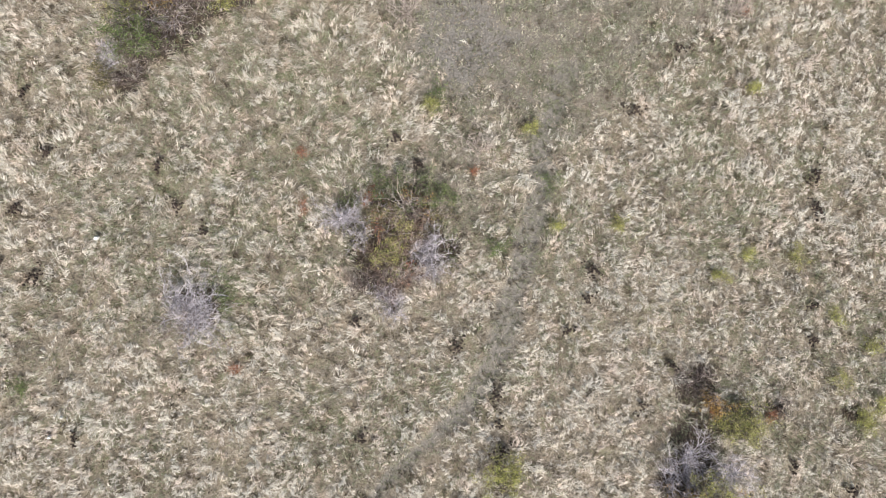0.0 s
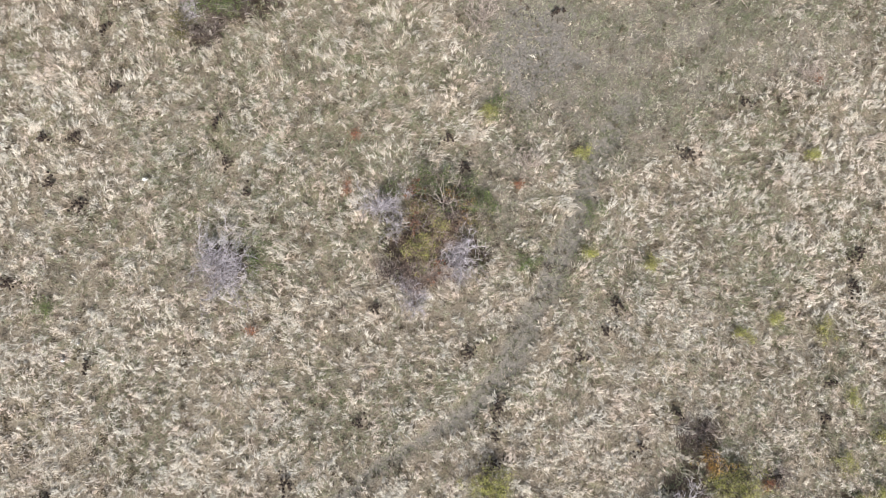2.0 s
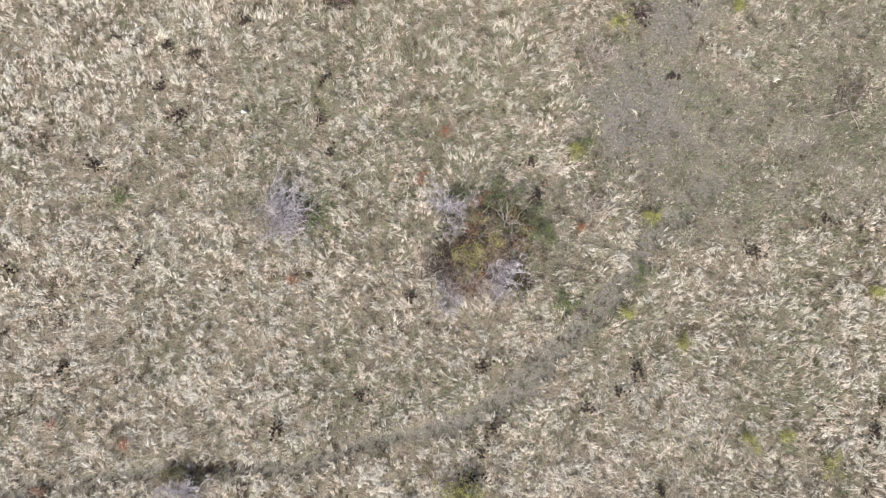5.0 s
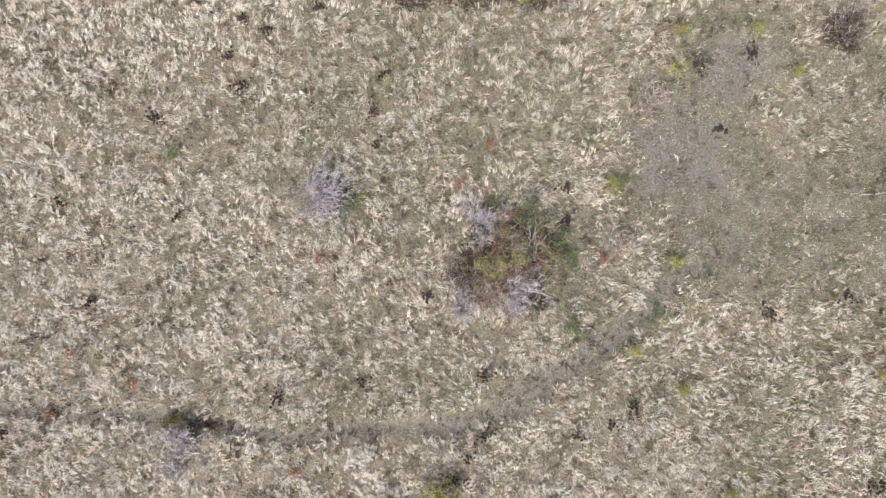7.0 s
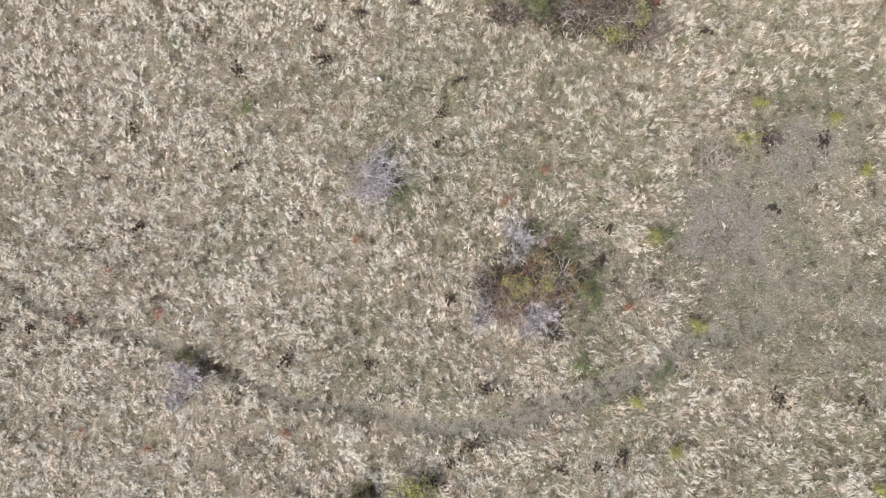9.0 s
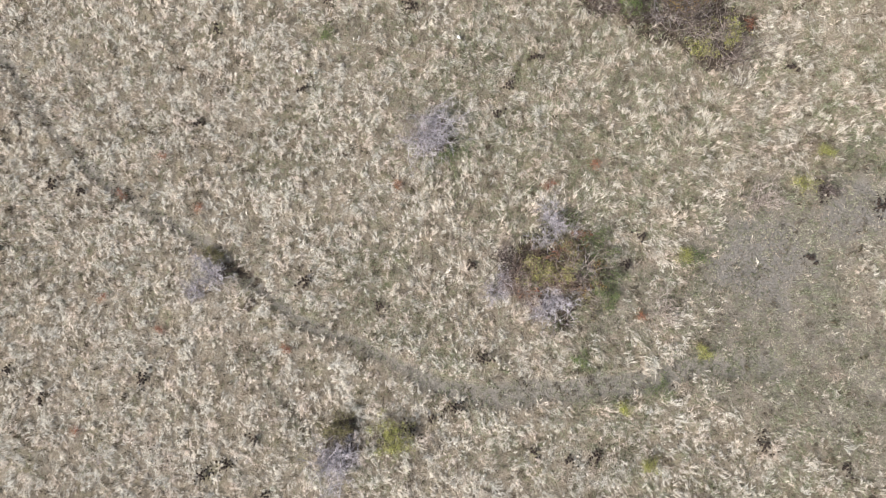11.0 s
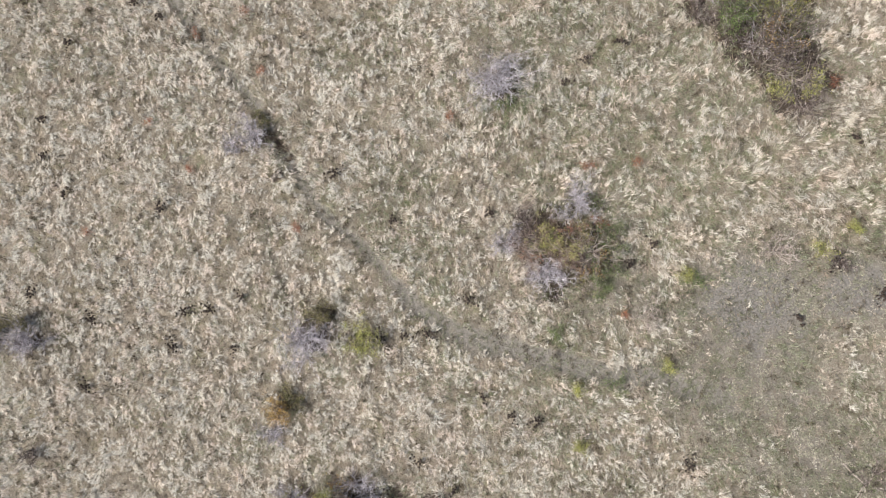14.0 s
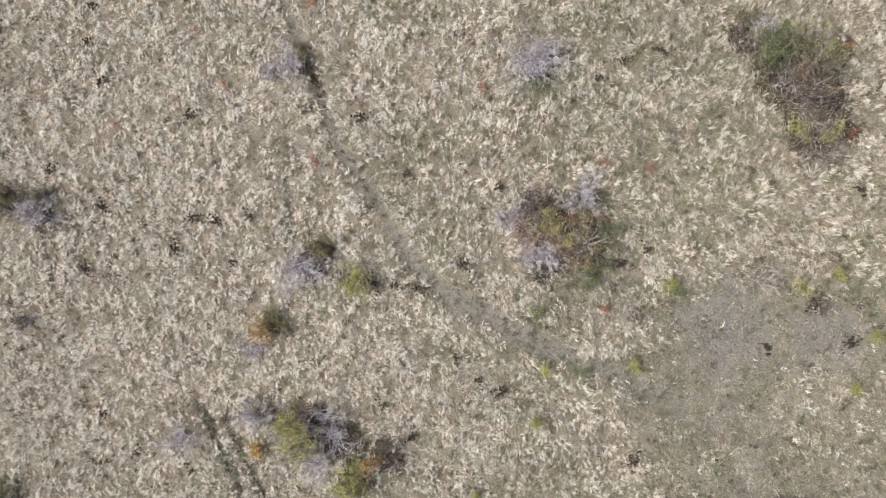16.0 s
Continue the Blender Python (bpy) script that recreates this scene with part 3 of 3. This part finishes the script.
shrub(0.33, 0.08, 0.6, 0.8, "wild rose shrub with yellow-green leaves", RED_BARK, 10, leaf=YELLOW_LEAF, leaves=330, leaf_size=0.04, seed=5)
shrub(0.25, -0.3, 0.5, 0.6, "wild rose shrub with fresh green leaves", RED_BARK, 7, leaf=GREEN_LEAF, leaves=130, leaf_size=0.04, seed=97)
shrub(0.75, 1.95, 0.7, 0.45, "low shrub with fresh green leaves", BROWN_BARK, 8, leaf=GREEN_LEAF, leaves=300, leaf_size=0.04, seed=63)
shrub(1.7, 1.35, 0.75, 0.5, "low shrub with dark green leaves", BROWN_BARK, 9, leaf=GREEN_LEAF, leaves=280, leaf_size=0.04, seed=6)
shrub(-0.5, 1.85, 0.4, 0.35, "small low shrub with green leaves", BROWN_BARK, 6, leaf=GREEN_LEAF, leaves=110, leaf_size=0.04, seed=98)
shrub(0.4, 1.2, 0.55, 0.6, "small shrub with sparse olive leaves", RED_BARK, 7, leaf=OLIVE_LEAF, leaves=170, seed=7)
shrub(1.4, 1.05, 0.45, 0.5, "small shrub with orange-brown autumn leaves", RED_BARK, 6, leaf=ORANGE_LEAF, leaves=45, seed=99)
shrub(-0.45, -1.45, 0.7, 0.35, GREY, GREY_BARK, 14, seed=65)
shrub(-0.2, -1.0, 0.7, 0.35, "low dead shrub of pale pinkish stalks", PINK_BARK, 9, seed=8)
shrub(0.5, -0.9, 0.5, 0.35, "low dead shrub of pale pinkish stalks", PINK_BARK, 8, seed=64)
shrub(0.15, 1.66, 0.25, 0.6, "small shrub with rust-red autumn leaves", BROWN_BARK, 5, level=1, leaf=RUST_LEAF, leaves=40, seed=83)
shrub(0.08, 0.56, 0.2, 0.7, "small shrub with rust-red autumn leaves", BROWN_BARK, 5, level=1, leaf=RUST_LEAF, leaves=22, seed=82)
shrub(0.48, -0.8, 0.35, 0.4, "small shrub with rust-red autumn leaves", PINK_BARK, 6, level=1, leaf=RUST_LEAF, leaves=30, seed=84)
shrub(0.3, -0.2, 0.9, 0.55, SPRAWL, PINK_BARK, 9, level=1, thick=0.008, seed=86, droop=0.05)
shrub(-0.15, -0.2, 0.9, 0.45, "low tangle of reddish-brown leafless twigs", RED_BARK, 12, seed=101)
shrub(0.75, 0.55, 0.8, 0.6, "tangle of reddish-brown leafless twigs", RED_BARK, 11, seed=102)
shrub(1.8, 0.5, 0.5, 0.4, "low brown shrub with sparse olive leaves", BROWN_BARK, 7, leaf=OLIVE_LEAF, leaves=110, seed=10)
# lone grey shrub
shrub(-6.1, 0.15, 1.3, 0.75, "bare lilac-grey fan-shaped shrub in dry grass", GREY_BARK, 28, aim=30, fan=62, seed=11)
shrub(-6.5, 0.15, 0.8, 0.4, "low dead shrub of pale pinkish stalks", PINK_BARK, 9, seed=12)
# north-west thicket
shrub(-4.75, 8.45, 0.6, 1.0, "dense shrub with fresh green leaves", BROWN_BARK, 11, leaf=GREEN_LEAF, leaves=520, leaf_size=0.05, seed=13)
shrub(-4.5, 9.2, 0.7, 0.9, "shrub with yellowing green leaves", BROWN_BARK, 9, leaf=YELLOW_LEAF, leaves=170, leaf_size=0.045, seed=14)
shrub(-4.55, 9.0, 0.7, 0.8, "shrub with fresh green leaves", BROWN_BARK, 8, leaf=GREEN_LEAF, leaves=130, leaf_size=0.04, seed=66)
shrub(-3.95, 9.65, 0.7, 0.8, "shrub with olive and yellow leaves", BROWN_BARK, 9, leaf=OLIVE_LEAF, leaves=200, leaf_size=0.045, seed=67)
shrub(-4.05, 10.2, 0.5, 0.6, "low shrub with yellow-green leaves", BROWN_BARK, 7, leaf=YELLOW_LEAF, leaves=150, seed=19)
shrub(-3.35, 9.85, 0.55, 0.8, "small shrub with dark green leaves", BROWN_BARK, 8, leaf=GREEN_LEAF, leaves=80, seed=68)
shrub(-3.75, 8.45, 0.95, 0.7, BROWN, BROWN_BARK, 15, seed=15)
shrub(-3.0, 9.2, 1.0, 0.9, "tangled shrub with sparse olive leaves", BROWN_BARK, 13, leaf=OLIVE_LEAF, leaves=70, seed=16)
shrub(-2.4, 9.5, 0.9, 0.8, BROWN, BROWN_BARK, 13, seed=17)
shrub(-1.95, 8.9, 0.6, 0.5, "low shrub with yellow-green leaves", BROWN_BARK, 7, leaf=YELLOW_LEAF, leaves=170, seed=69)
shrub(-1.5, 9.7, 0.55, 0.5, "low shrub with yellow-green leaves", BROWN_BARK, 6, leaf=YELLOW_LEAF, leaves=150, seed=70)
shrub(-1.2, 9.1, 1.0, 0.6, BROWN, BROWN_BARK, 13, seed=18)
shrub(-3.6, 8.9, 1.1, 0.9, SPRAWL, GREY_BARK, 10, level=1, thick=0.0085, seed=87, droop=0.04)
shrub(-2.5, 9.2, 1.0, 0.8, SPRAWL, PINK_BARK, 10, level=1, thick=0.008, seed=88, droop=0.04)
shrub(-1.4, 9.3, 1.0, 0.6, SPRAWL, PINK_BARK, 10, level=1, thick=0.008, seed=89, droop=0.04)
shrub(-3.4, 9.4, 0.6, 0.8, "small shrub with orange-brown autumn leaves", BROWN_BARK, 6, leaf=ORANGE_LEAF, leaves=70, seed=90)
shrub(-5.2, 7.5, 0.7, 0.5, BROWN, BROWN_BARK, 9, seed=20)
shrub(-5.6, 8.2, 0.5, 0.4, GREY, GREY_BARK, 8, seed=21)
shrub(-5.9, 7.6, 0.5, 0.4, "low olive shrub among straw", BROWN_BARK, 6, leaf=OLIVE_LEAF, leaves=170, seed=71)
# southern shrubs
shrub(0.15, -9.3, 1.0, 0.8, "bare lilac-grey shrub in dry grass", GREY_BARK, 22, aim=10, fan=170, seed=22)
shrub(-0.4, -8.5, 0.6, 0.5, "low dark olive shrub", BROWN_BARK, 8, leaf=OLIVE_LEAF, leaves=420, leaf_size=0.04, seed=23)
shrub(0.95, -7.5, 0.65, 0.7, "small shrub with yellow autumn leaves", BROWN_BARK, 10, leaf=YELLOW_LEAF, leaves=560, leaf_size=0.04, seed=24)
shrub(2.1, -11.2, 0.45, 0.6, "small shrub with orange autumn leaves", BROWN_BARK, 8, leaf=ORANGE_LEAF, leaves=320, leaf_size=0.04, seed=25)
shrub(1.9, -10.6, 0.5, 0.4, "low dark olive shrub", BROWN_BARK, 7, leaf=OLIVE_LEAF, leaves=260, seed=26)
shrub(3.0, -11.7, 0.6, 0.45, GREY, GREY_BARK, 11, seed=27)
shrub(5.5, -11.9, 0.85, 0.6, GREY, GREY_BARK, 18, seed=28)
shrub(5.85, -10.8, 0.75, 0.9, "shrub with yellow autumn leaves", BROWN_BARK, 9, leaf=YELLOW_LEAF, leaves=420, leaf_size=0.045, seed=29)
shrub(6.6, -10.3, 0.8, 1.0, "shrub with olive and yellow leaves", BROWN_BARK, 10, leaf=YELLOW_LEAF, leaves=480, leaf_size=0.045, seed=72)
shrub(6.3, -10.4, 0.8, 0.9, "shrub with sparse orange-brown leaves", BROWN_BARK, 9, leaf=ORANGE_LEAF, leaves=170, leaf_size=0.045, seed=73)
shrub(5.6, -9.5, 0.9, 1.0, "bare grey shrub with long pale branches", GREY_BARK, 8, level=1, thick=0.0095, seed=30)
shrub(6.3, -9.2, 1.0, 0.8, GREY, GREY_BARK, 15, seed=74)
shrub(7.3, -10.2, 0.85, 0.7, GREY, GREY_BARK, 18, seed=31)
shrub(6.72, -12.1, 0.35, 0.3, "small shrub with orange leaves", BROWN_BARK, 6, leaf=ORANGE_LEAF, leaves=160, seed=75)
shrub(7.9, -8.45, 0.65, 0.6, "low spreading shrub with yellow-green leaves", BROWN_BARK, 9, leaf=YELLOW_LEAF, leaves=420, leaf_size=0.04, seed=32)
shrub(8.65, -8.8, 0.75, 0.55, "low spreading shrub with yellow-green leaves", BROWN_BARK, 9, leaf=YELLOW_LEAF, leaves=330, leaf_size=0.04, seed=76)
shrub(7.7, -7.7, 0.4, 0.5, "small shrub with orange leaves", BROWN_BARK, 7, leaf=ORANGE_LEAF, leaves=150, seed=33)
shrub(7.4, -7.0, 0.8, 0.4, BROWN, BROWN_BARK, 13, seed=34)
shrub(9.5, -8.7, 0.45, 0.4, BROWN, BROWN_BARK, 8, seed=77)
shrub(-3.4, -19.5, 0.8, 0.7, "bare lilac-grey shrub in dry grass", GREY_BARK, 17, seed=35)
shrub(-4.2, -19.7, 0.6, 0.5, "low olive shrub among straw", BROWN_BARK, 7, leaf=OLIVE_LEAF, leaves=260, seed=36)
shrub(-4.4, -21.1, 0.95, 0.8, "shrub with olive-green leaves", BROWN_BARK, 11, leaf=OLIVE_LEAF, leaves=750, seed=37)
shrub(7.3, -22.8, 0.8, 0.8, "shrub with green leaves", BROWN_BARK, 9, leaf=GREEN_LEAF, leaves=650, seed=38)
shrub(5.8, -15.0, 0.75, 0.45, GREY, GREY_BARK, 13, seed=39)
shrub(0.6, -20.8, 0.5, 0.4, BROWN, BROWN_BARK, 9, seed=40)
shrub(-7.45, -8.6, 0.65, 0.4, GREY, GREY_BARK, 16, seed=41)
shrub(-7.5, -9.4, 0.5, 0.3, GREY, GREY_BARK, 10, seed=100)
shrub(-7.85, -8.12, 0.35, 0.3, "low olive shrub beside a washed-out hollow", BROWN_BARK, 6, leaf=OLIVE_LEAF, leaves=180, seed=42)
shrub(8.3, 11.0, 1.2, 0.6, BROWN, BROWN_BARK, 15, seed=43)
shrub(3.2, 6.7, 0.75, 0.35, "low dead shrub of pale pinkish stalks", PINK_BARK, 13, seed=44)
shrub(3.7, 1.9, 0.7, 0.3, "low dead shrub of pale pinkish stalks", PINK_BARK, 8, seed=45)
shrub(13.2, 3.4, 0.7, 0.4, BROWN, PINK_BARK, 9, seed=46)
shrub(11.0, 6.9, 0.9, 0.4, BROWN, BROWN_BARK, 10, seed=47)
shrub(4.2, 8.5, 0.5, 0.3, BROWN, BROWN_BARK, 9, seed=78)


# ---- small herbs ----
def herb(x, y, radius, label, leaf, name, fronds=9, seed=1, tall=0.26, leaves=80, size=0.028):
    R = random.Random(seed * 31 + int(50 * (x + 40)))
    root = thing(name, x, y, label, "plant", name + " clumps")
    places = []
    for k in range(fronds):
        a = R.uniform(0, 2 * math.pi)
        ln = radius * R.uniform(0.4, 1.15)
        lift = R.uniform(0.7, 1.1)
        line = [Vector((math.cos(a + 0.3 * t) * ln * t, math.sin(a + 0.3 * t) * ln * t, 0.04 + tall * math.sin(t * 2.2) * lift)) for t in (0.0, 0.2, 0.4, 0.6, 0.8, 1.0)]
        verts, faces = [], []
        tube(verts, faces, line, 0.006, 0.003)
        part("stalk", mesh_of("stalk", verts, faces, BROWN_BARK), root)
        places += line[2:]
    tagged(part("foliage", leaf_mesh("foliage", R, places, leaves * fronds, size, leaf, 0.5), root), kind="stuff")
    return root


for i, (px, py, pr) in enumerate(YELLOW_HERBS):
    herb(px, py, pr, "low plant with bright yellow-green leaves in dry grass", YELLOW_LEAF, "yellow_herb", 12, i)
for i, (px, py, pr) in enumerate(((3.2, -1.15, 0.5), (3.05, 4.0, 0.5), (5.5, 0.3, 0.5), (-11.2, -0.1, 0.45), (-4.9, 0.9, 0.6), (-4.9, 0.2, 0.5), (2.3, 1.0, 0.5))):
    herb(px, py, pr, "low clump of dark green leaves in short grass", GREEN_LEAF, "green_herb", 11, i, 0.18, 75, 0.032)
for i, (px, py, pr) in enumerate(((-1.36, 3.67, 0.2), (-1.83, 2.06, 0.3), (3.3, 1.38, 0.16), (-9.57, -7.46, 0.2), (9.28, -8.88, 0.18), (-4.4, 10.85, 0.25), (-1.35, 10.5, 0.25), (-5.35, -1.65, 0.22), (-11.9, -7.3, 0.22), (-11.9, -9.3, 0.25), (-3.7, -8.3, 0.18), (-7.2, -11.3, 0.18), (-6.5, -15.9, 0.2), (-9.5, -12.2, 0.2), (13.3, 3.2, 0.25), (9.4, -8.9, 0.2), (7.65, -8.05, 0.18))):
    herb(px, py, pr, "small withered rust-red plant in dry grass", RUST_LEAF, "rust_herb", 8, i, 0.2, 34)


# ---- droppings, stones, fallen wood ----
def lumps(name, R, count, spread, size, mat):
    bm = bmesh.new()
    for _ in range(count):
        r = size * R.uniform(0.5, 1.25)
        at = Vector((R.gauss(0, spread), R.gauss(0, spread * 0.7), r * 0.35))
        m = Matrix.Translation(at) @ Euler((R.random() * 6, R.random() * 6, R.random() * 6)).to_matrix().to_4x4() @ Matrix.Diagonal((r, r * R.uniform(0.6, 1), r * 0.65, 1))
        made = bmesh.ops.create_icosphere(bm, subdivisions=1, radius=1, matrix=m)
        for v in made["verts"]:
            v.co += Vector((R.gauss(0, 0.12), R.gauss(0, 0.12), R.gauss(0, 0.08))) * r
    me = bpy.data.meshes.new(name)
    bm.to_mesh(me)
    bm.free()
    me.materials.append(mat)
    return me


R = random.Random(5)
BALLS = [lumps("dung_ball", R, 1, 0.0, 0.05, DUNG) for _ in range(5)]


def heap(count, spread):
    """A heap of separate dung balls, loosely spread."""
    root = tagged(new("dung_pile"), "dark crumbled heap of old dung in the grass", "dung", "dung piles")
    root.empty_display_size = 0.2
    for _ in range(count):
        d = math.hypot(u := R.gauss(0, spread), v := R.gauss(0, spread * 0.7))
        ob = part("dung_ball", R.choice(BALLS), root)
        ob.matrix_basis = pose(u, v, max(0.03, 0.10 - 0.3 * d), R.uniform(-40, 40), R.uniform(-40, 40), R.uniform(0, 360)) @ Matrix.Diagonal((R.uniform(0.7, 1.5), R.uniform(0.7, 1.2), R.uniform(0.8, 1.3), 1))
    return root


HEAPS = [heap(26, 0.12), heap(18, 0.10), heap(30, 0.15), heap(16, 0.14)]
for i, (px, py) in enumerate(NORTH + SOUTH):
    m = pose(px, py, ground_at(px, py) + 0.07, 0, 0, R.uniform(0, 360)) @ Matrix.Diagonal((1.0, 1.0, 1.0, 1))
    if i < len(HEAPS):
        HEAPS[i].matrix_basis = m
    else:
        copy_thing(R.choice(HEAPS), m)
# single clods strewn on the trodden patch
CLODS = [lumps("clod", R, 1, 0.0, 0.045, DUNG) for _ in range(3)]
for _ in range(70):
    a, q = R.uniform(0, 6.28), R.random() ** 0.6
    px, py = (5.2 + 2.6 * q * math.cos(a), 6.6 + 3.4 * q * math.sin(a)) if R.random() < 0.6 else (R.gauss(4.7, 0.45), R.gauss(8.2, 0.5))
    c = new("clod", R.choice(CLODS))
    c.matrix_world = pose(px, py, ground_at(px, py) + 0.005, 0, 0, R.uniform(0, 360))
    tagged(c, "small dark clod on trodden earth", "clod", "clods on the trodden patch")
for px, py, s in ((-7.7, 3.3, 0.08), (-10.8, -1.6, 0.08), (-1.4, -9.3, 0.06), (0.9, -10.8, 0.05), (-10.3, -1.2, 0.07)):
    st = new("stone", lumps("stone", R, 1, 0.0, s, CHALK))
    st.matrix_world = pose(px, py, ground_at(px, py) + 0.14, 0, 0, R.uniform(0, 360)) @ Matrix.Diagonal((1, 1, 1.5, 1))
    tagged(st, "small pale stone in dry grass", "stone", "stones")


def fallen(x, y, label, boughs):
    """A dead branch lying in the grass, its boughs given as lines on the plan with a thickness."""
    root = thing("fallen_branch", x, y, label, "branch", "fallen branches")
    for ax, ay, bx, by, r in boughs:
        verts, faces = [], []
        line = [Vector((ax + (bx - ax) * t + R.gauss(0, 0.02), ay + (by - ay) * t + R.gauss(0, 0.02), 0.08 + 0.05 * math.sin(3 * t))) for t in (0, 0.25, 0.5, 0.75, 1)]
        tube(verts, faces, line, r, r * 0.6)
        part("bough", mesh_of("bough", verts, faces, PINK_BARK), root)


fallen(11.0, 6.4, "pale barkless fallen branch with forks on short grass", [(-0.7, -0.35, 0.13, 0.03, 0.016), (0.13, 0.03, 0.62, -0.07, 0.012), (-0.31, 0.62, 0.0, 0.34, 0.018), (0.0, 0.34, 0.57, -0.57, 0.022), (0.3, -0.1, 0.62, -0.4, 0.01)])
fallen(13.1, 5.4, "thin dead grey branch lying on short grass", [(-0.5, -0.22, 0.1, 0.05, 0.012), (0.1, 0.05, 0.55, 0.2, 0.01), (0.1, 0.05, 0.4, -0.1, 0.008)])
